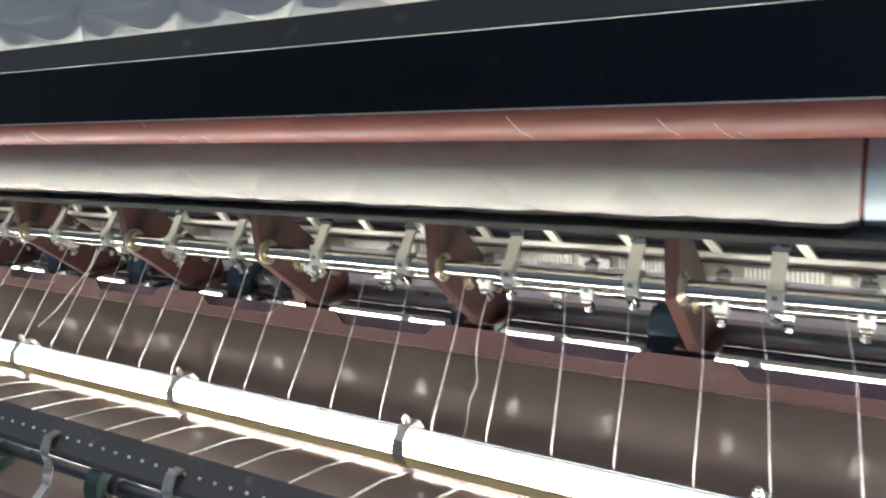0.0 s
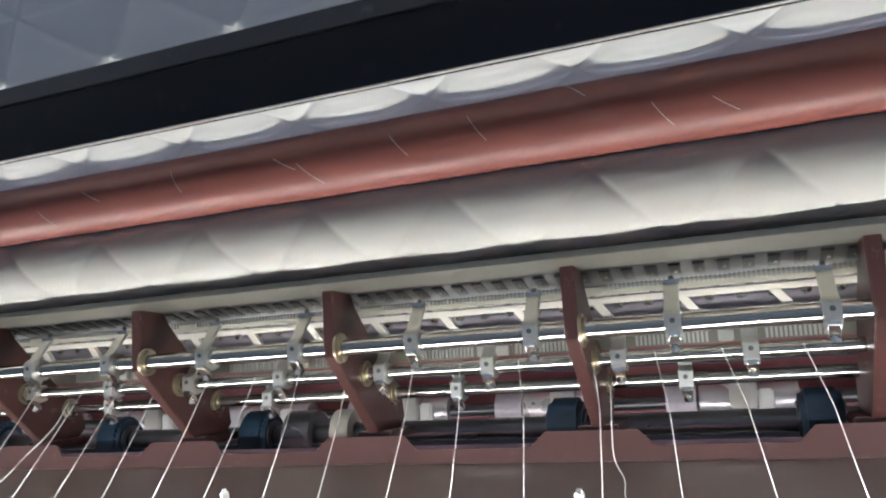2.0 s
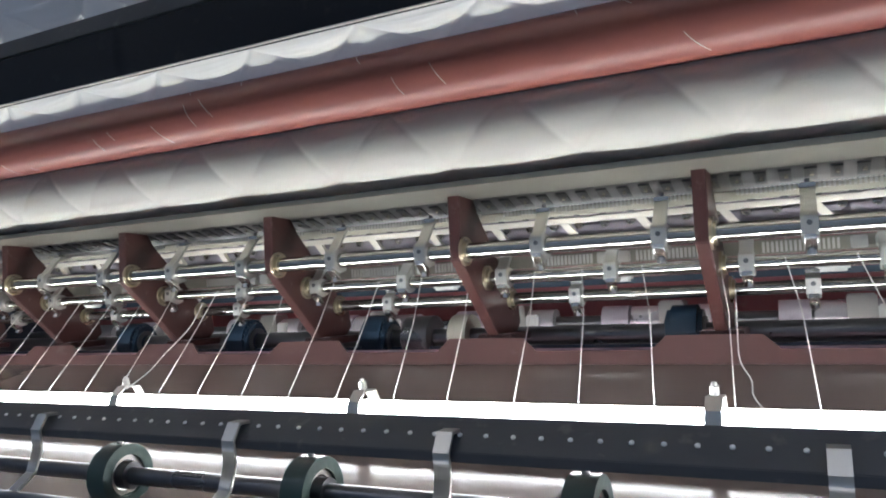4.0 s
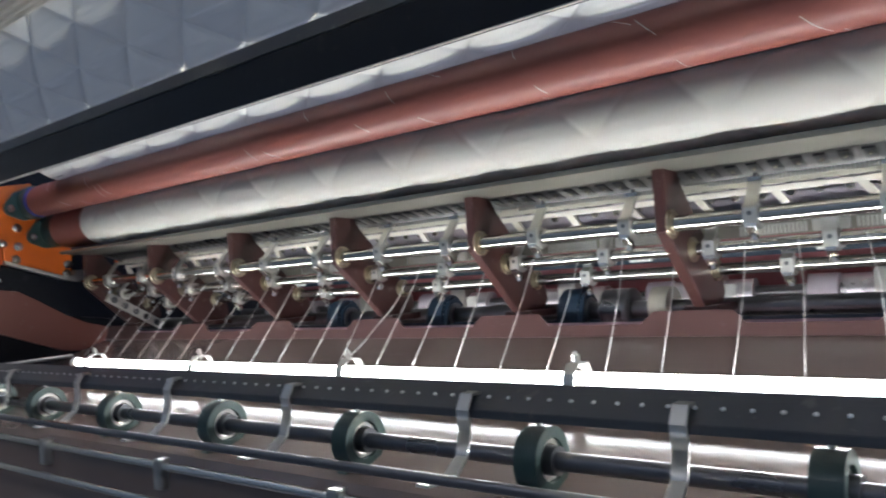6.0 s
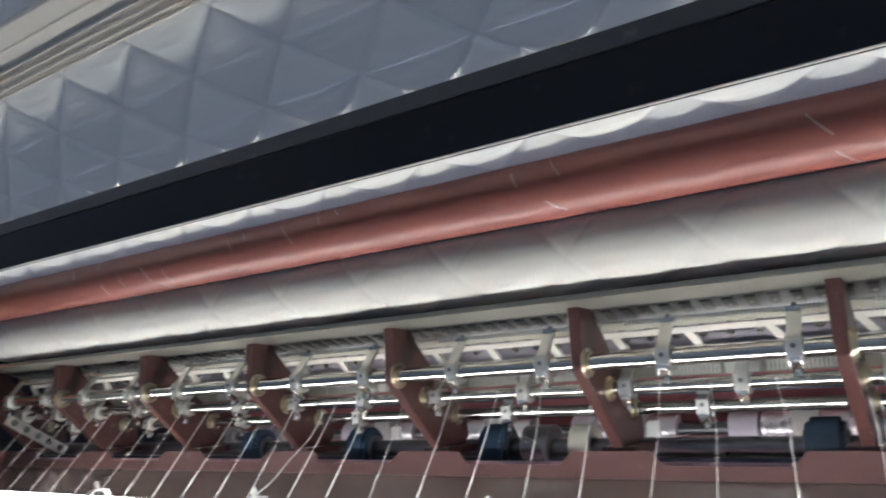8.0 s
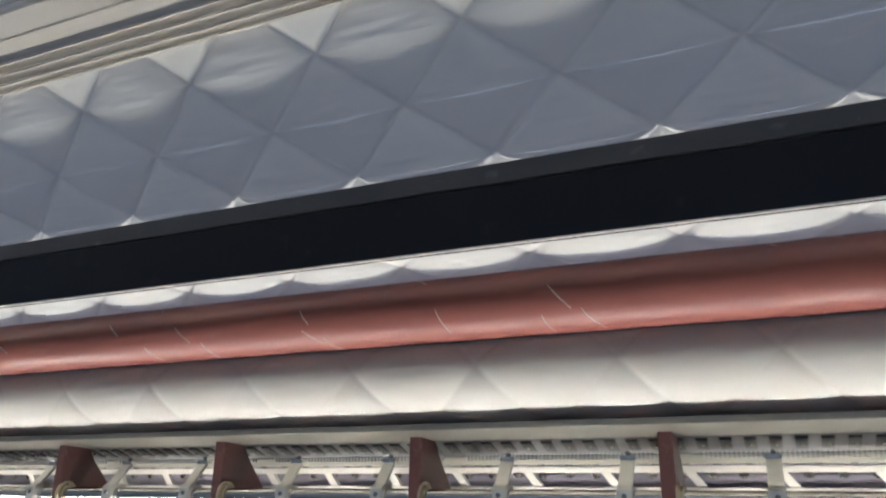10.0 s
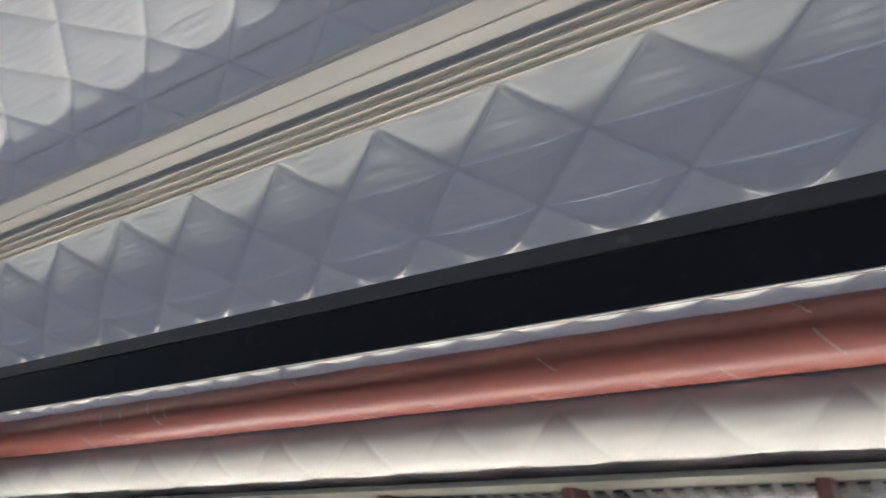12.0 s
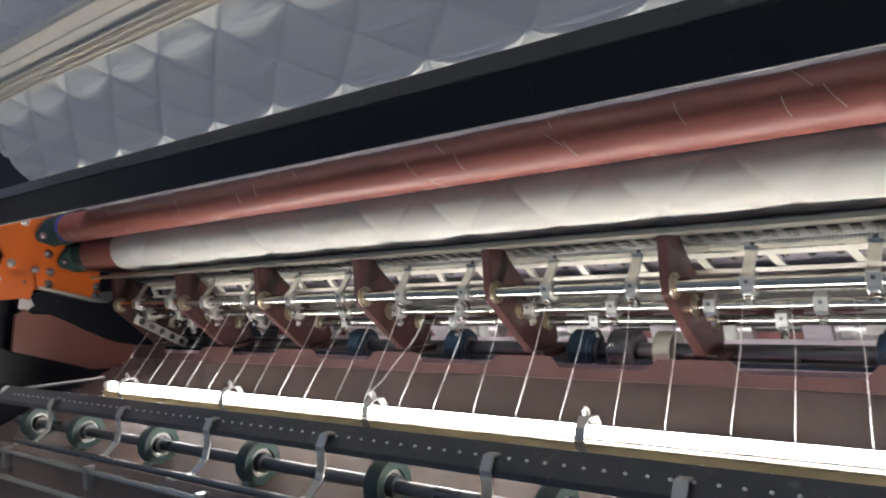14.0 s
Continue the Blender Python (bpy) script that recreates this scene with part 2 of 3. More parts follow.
def puff(x, v):
    """Height of the padded diamonds at x and length v along the fabric."""
    a, b = (x - SHIFT) / HALF + v / ROW, (x - SHIFT) / HALF - v / ROW
    da, db = abs(a / 2 - round(a / 2)) * 2, abs(b / 2 - round(b / 2)) * 2
    h = (1 - (1 - da) ** 6) * (1 - (1 - db) ** 6) * (0.62 + 0.38 * (1 - (1 - da) ** 2) * (1 - (1 - db) ** 2))
    per = v % (2 * ROW)       # the small creases repeat with the pattern
    crease = noise.noise(Vector((x * 19, 4 * math.cos(math.pi * per / ROW), 4 * math.sin(math.pi * per / ROW) + 3)))
    fine = noise.noise(Vector((x * 75, 9 * math.cos(math.pi * per / ROW), 9 * math.sin(math.pi * per / ROW))))
    groove = max(math.exp(-(da / 0.045) ** 2), math.exp(-(db / 0.045) ** 2))
    return -0.0028 * groove + PUFF * h * (1 + 0.14 * crease + 0.07 * fine * (1.3 - h))


def strip_mesh(phase):
    """One rigid row of the quilted sheet; its padded face looks along its own z."""
    bm = BM()
    nx, nv = 820, 24
    grid = []
    for j in range(nv + 1):
        v = j * ROW / nv
        grid.append([bm.verts.new((FX0 + (FX1 - FX0) * i / nx, v, puff(FX0 + (FX1 - FX0) * i / nx, v + phase))) for i in range(nx + 1)])
    for j in range(nv):
        for i in range(nx):
            bm.faces.new((grid[j][i], grid[j][i + 1], grid[j + 1][i + 1], grid[j + 1][i]))
    top = [[bm.verts.new((x, v, -0.004)) for x in (FX0, FX1)] for v in (0, ROW)]
    bm.faces.new((top[0][0], top[1][0], top[1][1], top[0][1]))
    me = bpy.data.meshes.new("quilt_strip")
    bmesh.ops.recalc_face_normals(bm, faces=bm.faces[:])
    bm.to_mesh(me)
    bm.free()
    me.materials.append(CLOTH)
    for p in me.polygons:
        p.use_smooth = True
    return me


quilt = thing("quilted_fabric", "white padded fabric quilted in large diamonds running over rollers", "fabric")
ROWS = [strip_mesh(0.0), strip_mesh(ROW)]
# the way of the sheet: up behind the upper roller, over it, then sloping up over the guide bar
WAY = [(1.30, 1.52), (0.0, 1.525), (-0.05, 1.5475), (-0.095, 1.5515), (-0.15, 1.566), (-0.21, 1.602), (-0.27, 1.648), (-0.325, 1.703), (-0.375, 1.772),
       (-0.425, 1.838), (-0.50, 1.882), (-1.0, 1.985), (-2.2, 2.25)]


def on_way(s):
    """Place and tilt of the sheet at length s."""
    for (y0, z0), (y1, z1) in zip(WAY, WAY[1:]):
        d = math.hypot(y1 - y0, z1 - z0)
        if s <= d or (y1, z1) == WAY[-1]:
            return y0 + (y1 - y0) * s / d, z0 + (z1 - z0) * s / d
        s -= d


def sheet_pose(s):
    y0, z0 = on_way(s)
    y1, z1 = on_way(s + ROW)
    d = Vector((y1 - y0, z1 - z0)).normalized()
    # own y along the way, own z down
    along, right = Vector((0, d.x, d.y)), Vector((1, 0, 0))
    up = right.cross(along)
    m = Matrix((right, along, up)).transposed().to_4x4()
    m.translation = (0, y0, z0)
    return m


lengths = [math.hypot(q[0] - p[0], q[1] - p[1]) for p, q in zip(WAY, WAY[1:])]
TOP = sum(lengths[:6]) + 0.007 + ROW * 19 - SPEED * 10.8   # a seam row lies at (-0.275, 1.653) at 10.8 s
FIRST = 44                    # rows that make up the running sheet
strips = []
for i in range(FIRST):
    ob = new("quilt_strip", ROWS[i % 2])
    ob.parent = quilt
    strips.append(ob)


DX0 = 0.140                   # edge of the wound layer


def drum():
    """The quilted layer on the lower roller."""
    bm = BM()
    nx, na, r = 800, 96, RR + 0.001
    grid = []
    for j in range(na):
        a = 2 * math.pi * j / na
        row = []
        for i in range(nx + 1):
            x = DX0 + (FX1 - DX0) * i / nx
            v = a / (2 * math.pi) * 4 * ROW
            edge = min(1, (x - DX0) / 0.05 + 0.15, (FX1 - x) / 0.02 + 0.3)
            h = r + 0.0045 * edge + 0.23 * edge * puff(x, v)
            row.append(bm.verts.new((x, h * math.cos(a), h * math.sin(a))))
        grid.append(row)
    for j in range(na):
        for i in range(nx):
            bm.faces.new((grid[j][i], grid[j][i + 1], grid[(j + 1) % na][i + 1], grid[(j + 1) % na][i]))
    for i in (0, nx):
        c = bm.verts.new((DX0 if i == 0 else FX1, 0, 0))
        for j in range(na):
            bm.faces.new((grid[j][i], grid[(j + 1) % na][i], c))
    ob = finish("wrapped_layer", bm, CLOTH, quilt, "white quilted layer wound round the roller")
    ob.location = (0, *LOW)
    return ob


wrapped = drum()
# pale blue cylinder, slightly wider than the roller, at its far end
part("end_sleeve", rod(BM(), (FX1 + 0.099, 0, 0), (2.75, 0, 0), RR + 0.0035, 48), PALE, lower_roller, "pale blue cylinder at the roller end")

# ---- frame ----
beam = thing("cross_beam", "black painted steel cross beam in front of the rollers", "beam")
part("web", prism(BM(), [(-0.270, 1.519), (-0.270, 1.580), (-0.260, 1.580), (-0.260, 1.519)], -0.16, 2.9, 0.001), BLACK, beam)
# pale strip stands in for lamp light caught along the web's bottom
part("lower_edge", box(BM(), -0.16, 2.9, -0.2705, -0.2675, 1.5180, 1.5194), ALU, beam, "pale strip for the lamplit lower edge")
# the black beam's top chamfer, coloured grey for the light falling on it
part("top_flange", prism(BM(), [(-0.272, 1.581), (-0.262, 1.607), (-0.236, 1.607), (-0.236, 1.601), (-0.258, 1.600), (-0.264, 1.581)], -0.16, 2.9, 0.001), DARK, beam, "upper edge greyed for the light it catches")

ext = thing("guide_bar", "ribbed pale aluminium guide bar under the quilted fabric", "bar")
U, N = Vector((-0.8635, 0.5043)), Vector((-0.5043, -0.8635))   # across the bar, and out of its face
foot = Vector((-0.378, 1.747))
flat = [(0, -0.010), (0, 0.005), (0.0024, 0.005), (0.0026, -0.001)]
for k in range(1, 4):
    u = 0.0115 * k
    flat += [(u - 0.0026, -0.001), (u - 0.0024, 0.005), (u, 0.005), (u + 0.0002, -0.001)]
flat += [(0.058, -0.001), (0.0585, -0.003), (0.060, -0.003), (0.0605, -0.001), (0.084, -0.001), (0.087, -0.004), (0.087, -0.022), (0.02, -0.022)]
prof = [tuple(foot + U * u + N * h) for u, h in flat]
part("profile", prism(BM(), prof, -0.1, 2.9), ALU, ext)
cap = [tuple(foot + U * u + N * h) for u, h in ((0, -0.022), (0, 0.005), (0.037, 0.005), (0.087, -0.002), (0.087, -0.022))]
for x in (-0.103, 2.9):
    part("end_plate", prism(BM(), cap, x, x + 0.003, 0.0005), DARK, ext, "dark end plate")

orange = thing("roller_bracket", "orange painted steel bracket plate carrying both rollers", "bracket")
poly = [(-0.287, 1.588), (-0.262, 1.535), (-0.239, 1.515), (-0.216, 1.455), (-0.232, 1.425), (-0.272, 1.405), (-0.272, 1.371), (-0.164, 1.340), (-0.154, 1.369),
        (-0.009, 1.325), (0.018, 1.335), (0.023, 1.413), (-0.02, 1.50), (-0.074, 1.571), (-0.188, 1.553), (-0.239, 1.540), (-0.272, 1.598)]
part("plate", prism(BM(), poly, -0.112, -0.100, 0.0015), ORANGE, orange)
lug = part("lug", box(BM(), -0.100, -0.088, -0.268, -0.172, 1.345, 1.408, 0.002), ORANGE, orange)
part("flange_strip", prism(BM(), [(-0.287, 1.588), (-0.235, 1.530), (-0.222, 1.536), (-0.270, 1.600)], -0.100, -0.070, 0.0015), ORANGE, orange)
part("splice", prism(BM(), [(-0.150, 1.425), (-0.128, 1.428), (-0.128, 1.372), (-0.150, 1.369)], -0.100, -0.094, 0.001), ORANGE, orange)
for y, z in ((-0.166, 1.541), (-0.205, 1.436), (-0.147, 1.416), (-0.111, 1.409), (-0.118, 1.377), (-0.112, 1.456), (0.010, 1.361), (0.006, 1.338), (-0.262, 1.578)):
    part("bolt", hexbolt(BM(), (-0.100, y, z), (1, 0, 0), 0.0075, 0.011), CHROME, orange, "bright hexagon bolt with washer")
for y, z in ((-0.238, 1.398), (-0.182, 1.386)):
    part("pin", rod(BM(), (-0.090, y, z), (-0.085, y, z), 0.0035, 12), CHROME, lug, "small bright pin")


orange.location = (0, -0.017, -0.008)


def flange(axis, tilt, out):
    """A two-bolt flange bearing, axis along x."""
    f = thing("flange_bearing", "green cast flange bearing with blue seal at a roller end", "bearing", "flange bearings of the rollers", at=(-0.1, *axis))
    bm = BM()
    c, s = math.cos(tilt), math.sin(tilt)
    pr = []
    for k in range(24):
        a = 2 * math.pi * k / 24
        r = 0.046 + 0.030 * abs(math.cos(a)) ** 3
        u, w = r * math.cos(a), 0.9 * r * math.sin(a) if abs(math.cos(a)) < 0.8 else 0.7 * r * math.sin(a)
        pr.append((u * c - w * s, u * s + w * c))
    prism(bm, pr, 0.001, 0.013, 0.002)
    part("flange", bm, GREEN, f)
    part("hub", lathe(BM(), [(0.012, 0.043), (0.022, 0.041), (out - 0.012, 0.039), (out - 0.010, 0.036)], (0, 0, 0), 32), GREEN, f)
    part("seal", lathe(BM(), [(out - 0.011, 0.0385), (out - 0.003, 0.037), (out - 0.001, 0.02)], (0, 0, 0), 32), SEAL, f, "blue bearing seal")
    for sgn in (-1, 1):
        part("bolt", hexbolt(BM(), (0.013, sgn * 0.060 * c, sgn * 0.060 * s), (1, 0, 0), 0.006, 0.008), CHROME, f)
    return f


flange(UP, radians(16), 0.049)
flange(LOW, radians(16), 0.074)

side = tagged(finish("side_plate", prism(BM(), [(-0.205, 1.302), (-0.180, 1.318), (-0.165, 1.302), (-0.120, 1.298), (-0.084, 1.278), (0.0, 1.228), (0.05, 1.205), (0.16, 1.175), (0.17, 1.144), (0.12, 1.123), (-0.015, 1.139), (-0.217, 1.215)], -0.112, -0.098, 0.0015), RED_SIDE),
              "red painted side plate with worn lower edge", "plate")
scrap = tagged(finish("film_scrap", prism(BM(), [(-0.19, 1.345), (-0.165, 1.35), (-0.155, 1.325), (-0.175, 1.312), (-0.195, 1.32)], -0.108, -0.105), WHITE), "torn scrap of white film on the side plate", "film")
arm = tagged(finish("link_plate", prism(BM(), [(-0.150, 1.366), (-0.009, 1.322), (0.03, 1.315), (0.05, 1.325), (0.045, 1.345), (0.02, 1.345), (0.018, 1.330), (-0.009, 1.330), (-0.150, 1.374)], -0.110, -0.085, 0.001), STEEL),
             "grey steel link plate under the orange bracket", "plate")
shade_film = tagged(finish("black_film", prism(BM(), [(-0.20, 1.345), (-0.11, 1.36), (0.05, 1.33), (0.20, 1.30), (0.20, 1.20), (0.02, 1.225), (-0.06, 1.262), (-0.12, 1.285), (-0.19, 1.325)], -0.125, -0.118), BLACK),
                    "torn black film behind the side plate", "film")
for ob in (side, scrap, arm, shade_film):
    ob.location = (0, -0.015, -0.008)
post = tagged(finish("frame_post", box(BM(), -0.24, -0.145, -0.29, 0.40, 0.0, 2.1, 0.004), BLACK), "black painted machine frame post", "post")
cover = thing("side_cover", "light grey sheet metal side cover of the machine", "cover")
part("sheet", prism(BM(), [(-0.62, 2.1), (-0.37, 1.72), (-0.316, 1.547), (-0.261, 1.366), (-0.293, 1.143), (-0.30, 0.9), (-0.33, 0.3), (-0.62, 0.3)], -0.138, -0.128, 0.002), GREY, cover)
cover.location = (0, -0.012, 0)
wall_end = tagged(finish("end_housing", box(BM(), -0.60, -0.24, -0.30, 0.9, 0.0, 2.0, 0.01), BLACK), "black machine end housing", "housing")

# ---- needle bed ----
bed = thing("needle_bed", "nickel plated needle bed under the fabric roller", "bed")
part("front_lip", prism(BM(), [(-0.072, 1.374), (-0.072, 1.381), (0.03, 1.378), (0.03, 1.3705)], 0.0, X1, 0.0008), PLATE, bed)
part("bed_plate", box(BM(), 0.0, X1, -0.02, 0.42, 1.378, 1.388), SHAFT, bed, "dark steel underside")
part("pocket_strip", prism(BM(), [(0.030, 1.3705), (0.030, 1.378), (0.078, 1.372), (0.078, 1.3545)], 0.0, X1), SHAFT, bed, "dark punched strip")
pk, scr = BM(), BM()
prism(pk, [(0.036, 1.3665), (0.036, 1.369), (0.066, 1.3590), (0.066, 1.3580)], -0.0065, 0.0065)
rod(scr, (0.001, 0.045, 1.3600), (0.001, 0.046, 1.366), 0.0024, 8)
pocket = part("pocket", pk, DARK, bed, "small dark punched pocket")
screw = part("screw", scr, CHROME, bed)
pocket.location = screw.location = (0.03, 0, 0)
for k in range(1, 98):
    again(pocket, bed, pose(0.03 + 0.0262 * k, 0, 0)), again(screw, bed, pose(0.03 + 0.0262 * k, 0, 0))
part("rail", box(BM(), 0.0, X1, 0.078, 0.090, 1.343, 1.3545, 0.001), CREAM_STEEL, bed, "cream coloured steel rail")


def comb(bm, y, z0, z1, gaps):
    """A row of fine upright ribs."""
    for k in range(int((X1 - 0.02) / 0.0052)):
        x = 0.02 + 0.0052 * k
        if gaps(x):
            box(bm, x, x + 0.0028, y, y + 0.003, z0, z1)
    return bm


tagged(part("comb", comb(BM(), 0.0745, 1.349, 1.3575, lambda x: (x % STEP) > 0.03), STEEL, bed, "fine steel comb ribs"), kind="stuff")
hole = part("hole", rod(BM(), (0, 0.084, 1.3420), (0, 0.084, 1.3432), 0.0045, 12), DARK, bed, "dark round hole")
hole.location = (0.04, 0, 0)
for k in range(1, 71):
    again(hole, bed, pose(0.04 + 0.036 * k, 0, 0))

# ladder-like web under the bed, with slanting rungs and screws behind its openings
ladder = thing("presser_ladder", "white aluminium ladder web with slanting rungs and bright screws", "ladder")
part("upper_bar", box(BM(), 0.0, X1, 0.096, 0.102, 1.334, 1.342, 0.001), ALU, ladder)
part("lower_bar", box(BM(), 0.0, X1, 0.100, 0.104, 1.310, 1.317, 0.001), ALU, ladder)
# recess shade is put into this wall's colour
part("wall", box(BM(), 0.0, X1, 0.130, 0.134, 1.300, 1.352), SHADED_LILAC, ladder, "lilac wall, darkened for the shade behind the rungs")
# dark strip set in for the shade along the bottom of the openings
part("shadow_bar", box(BM(), 0.0, X1, 0.122, 0.129, 1.311, 1.318, 0.001), SHAFT, ladder, "dark strip put in for shade low in the openings")
rung_bm = BM()
box(rung_bm, -0.006, 0.006, 0.097, 0.106, 1.318, 1.335)
for v in rung_bm.verts:
    v.co.x += (1.327 - v.co.z) * 0.8
rung = part("rung", rung_bm, ALU, ladder)
nut = part("screw", lathe(BM(), [(0, 0.001), (0.001, 0.0055), (0.004, 0.0065), (0.005, 0.0065)], (0, 0, 0), 14), CHROME, ladder, "bright screw head")
nut.matrix_basis = pose(0.03, 0.1245, 1.334, 0, 0, 90)
rung.location = (0.012, 0, 0)
for k in range(25):
    again(rung, ladder, pose(0.114 + 0.102 * k, 0, 0))
for k in range(1, 72):
    again(nut, ladder, pose(0.03 + 0.036 * k, 0.1245, 1.334, 0, 0, 90))
low = thing("comb_bar", "grey steel bar with fine comb ribs and small blocks", "bar")
part("bar", box(BM(), 0.0, X1, 0.130, 0.142, 1.278, 1.296, 0.001), PLATE, low)
tagged(part("comb", comb(BM(), 0.1265, 1.280, 1.293, lambda x: 0.05 < (x % STEP) < 0.14 or 0.2 < (x % STEP) < 0.28), STEEL, low, "fine steel comb ribs"), kind="stuff")
bk = part("block", box(BM(), -0.009, 0.009, 0.120, 0.130, 1.279, 1.294, 0.0015), STEEL, low)
bk.location = (0.16, 0, 0)
for i in range(8):
    for o in (0.158, 0.184):
        again(bk, low, pose(STEP * i + o, 0, 0))
strut = thing("rear_rail", "long grey steel rails under the needle bed", "rail")
part("rail", box(BM(), 0.0, X1, 0.23, 0.25, 1.262, 1.275, 0.001), STEEL, strut)
part("rail", box(BM(), 0.0, X1, 0.33, 0.345, 1.252, 1.262, 0.001), BLUE, strut, "dark blue rail")
wp = part("wedge", box(BM(), -0.022, 0.022, 0.30, 0.325, 1.255, 1.275, 0.004), WHITE, strut, "pale block on the rail")
wp.location = (0.10, 0, 0)
for k in range(1, 8):
    again(wp, strut, pose(0.13 + STEP * k, 0, 0))

# hanging arms
ARM = [(-0.012, 1.377), (-0.012, 1.289), (0.100, 1.186), (0.175, 1.186), (0.190, 1.20), (0.185, 1.225), (0.085, 1.315), (0.045, 1.352), (0.030, 1.377)]
SHAFTS = [(0.0, 1.300, 0.0105), (0.069, 1.266, 0.0085), (0.155, 1.236, 0.0085)]


def hanging_arm():
    a = thing("shaft_arm", "red brown painted cast arm carrying three bright shafts", "arm", "arms along the needle bed")
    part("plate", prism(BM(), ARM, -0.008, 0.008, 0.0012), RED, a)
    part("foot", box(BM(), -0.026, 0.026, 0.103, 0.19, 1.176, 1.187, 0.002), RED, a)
    for y, z, r in SHAFTS:
        part("collar", ring(ring(BM(), (0, y, z), r + 0.0006, r + 0.0035, 0.008, 0.015), (0, y, z), r + 0.005, r + 0.0085, 0.008, 0.0115), BRASS, a, "grooved brass-coloured collar")
    return a


first_arm = hanging_arm()
for i in range(1, 9):
    copy_thing(first_arm, pose(STEP * i, 0, 0))

for (y, z, r), lab in zip(SHAFTS, ("thick bright steel shaft through the arms", "bright steel shaft behind the front one", "bright steel rear shaft through the arms")):
    s = tagged(finish("steel_shaft", rod(BM(), (-0.02, y, z), (X1, y, z), r, 32), POLISHED), lab, "shaft", "bright shafts through the arms")


def lever(y, z, r, h):
    """A clamp on a shaft with a tongue that leans back to the rail, a cap and bolts."""
    l = thing("presser_lever", "bright steel clamp lever on a shaft", "lever", "clamp levers on the shafts")
    back, f = 0.75 * h, y - r - 0.006
    part("clamp", prism(BM(), [(f, z - 0.010), (f, z + 0.010), (f + 0.006, z + r + 0.005), (y + r + 0.003, z + r + 0.003), (y + r + 0.004, z - r - 0.003), (y, z - r - 0.007)], -0.0085, 0.0085, 0.001), STEEL, l)
    tongue = part("tongue", prism(BM(), [(f + 0.001, z + 0.006), (f + back, z + h), (f + back + 0.004, z + h - 0.002), (f + 0.007, z + 0.006)], -0.0080, 0.0080, 0.0008), STEEL, l)
    part("foot", prism(BM(), [(f, z - 0.009), (y - 0.002, z - r - 0.006), (y + 0.004, z - r - 0.016), (y, z - r - 0.018), (f - 0.001, z - 0.014)], -0.0060, 0.0060, 0.0008), CHROME, l, "bright bent foot")
    part("bolt", rod(rod(BM(), (0, y - 0.004, z - r - 0.020), (0, y - 0.002, z - r - 0.010), 0.0035, 10), (0, y - 0.004, z - r - 0.020), (0, y - 0.0035, z - r - 0.016), 0.0055, 6), CHROME, l)
    part("cap", box(BM(), -0.0088, 0.0088, f + back - 0.004, f + back + 0.010, z + h - 0.003, z + h + 0.002, 0.001), CHROME, tongue, "bright cap")
    part("pin", rod(BM(), (0, f + back + 0.003, z + h + 0.001), (0, f + back + 0.003, z + h + 0.007), 0.0028, 10), SHAFT, tongue)
    part("screw", rod(BM(), (0, f - 0.0012, z + 0.003), (0, f + 0.003, z + 0.003), 0.0030, 10), SHAFT, l)
    return l


for (y, z, r), offs, h in zip(SHAFTS, ((0.108, 0.257), (0.035, 0.186), (0.105,)), (0.047, 0.031, 0.020)):
    base = None
    for i in range(8):
        for o in offs:
            m = pose(STEP * i + o + 0.004 * math.sin(7.3 * i + 30 * o), 0, 0)
            if base is None:
                base = lever(y, z, r, h)
                base.matrix_basis = m
            else:
                copy_thing(base, m)

# ---- bed cover with notches, and what stands behind it ----
DECK = 0.335                  # slope of the deck
LIP = (0.078, 1.147)          # where the upright lip meets the deck


def deck_z(y):
    return LIP[1] + DECK * (y - LIP[0])


def cover_panel():
    """The shallow red deck with a notched upright lip along its rear edge."""
    bm = BM()
    top, low = (0.092, 1.182), 0.50
    pts = [(-0.09, 0.0), (-0.09, 1.0)]
    for i in range(9):
        b = STEP * i
        if b + 0.25 < X1:
            pts += [(b + 0.048, 1.0), (b + 0.068, low), (b + 0.222, low), (b + 0.240, 1.0)]
    pts += [(X1, 1.0), (X1, 0.0)]
    f = bm.faces.new([bm.verts.new((x, LIP[0] + (top[0] - LIP[0]) * v, LIP[1] + (top[1] - LIP[1]) * v)) for x, v in pts])
    r = bmesh.ops.extrude_face_region(bm, geom=[f])
    for v in r["geom"]:
        if isinstance(v, bmesh.types.BMVert):
            v.co += Vector((0, 0.005, -0.002))
    bmesh.ops.triangulate(bm, faces=[f for f in bm.faces if len(f.verts) > 4])
    e = thing("bed_cover", "dusty red brown sloping deck with a notched upright lip", "cover")
    part("lip", bm, LIPRED, e, "red brown notched lip")
    front = (-0.318, deck_z(-0.318))
    prof = [(LIP[0], LIP[1] - 0.0005), front, (-0.326, front[1] - 0.010), (-0.335, 0.70), (-0.329, 0.70), (-0.320, front[1] - 0.012), (-0.314, front[1] - 0.006), (LIP[0] + 0.002, LIP[1] - 0.007)]
    part("deck", prism(BM(), prof, -0.09, X1), PANEL, e)
    return e


cover_panel()

drive = thing("drive_shaft", "dark steel drive shaft behind the red cover", "shaft")
part("shaft", rod(BM(), (-0.1, 0.198, 1.178), (X1, 0.198, 1.178), 0.015, 32), SHAFT, drive)
part("key_bar", box(BM(), 0.0, X1, 0.176, 0.186, 1.158, 1.166, 0.001), BLUE, drive, "dark blue bar along the shaft")
cyl = thing("looper_cylinder", "polished film-wrapped cylinder behind the drive shaft", "cylinder")
part("core", rod(BM(), (-0.1, 0.54, 1.184), (X1, 0.54, 1.184), 0.012, 24), SHAFT, cyl)
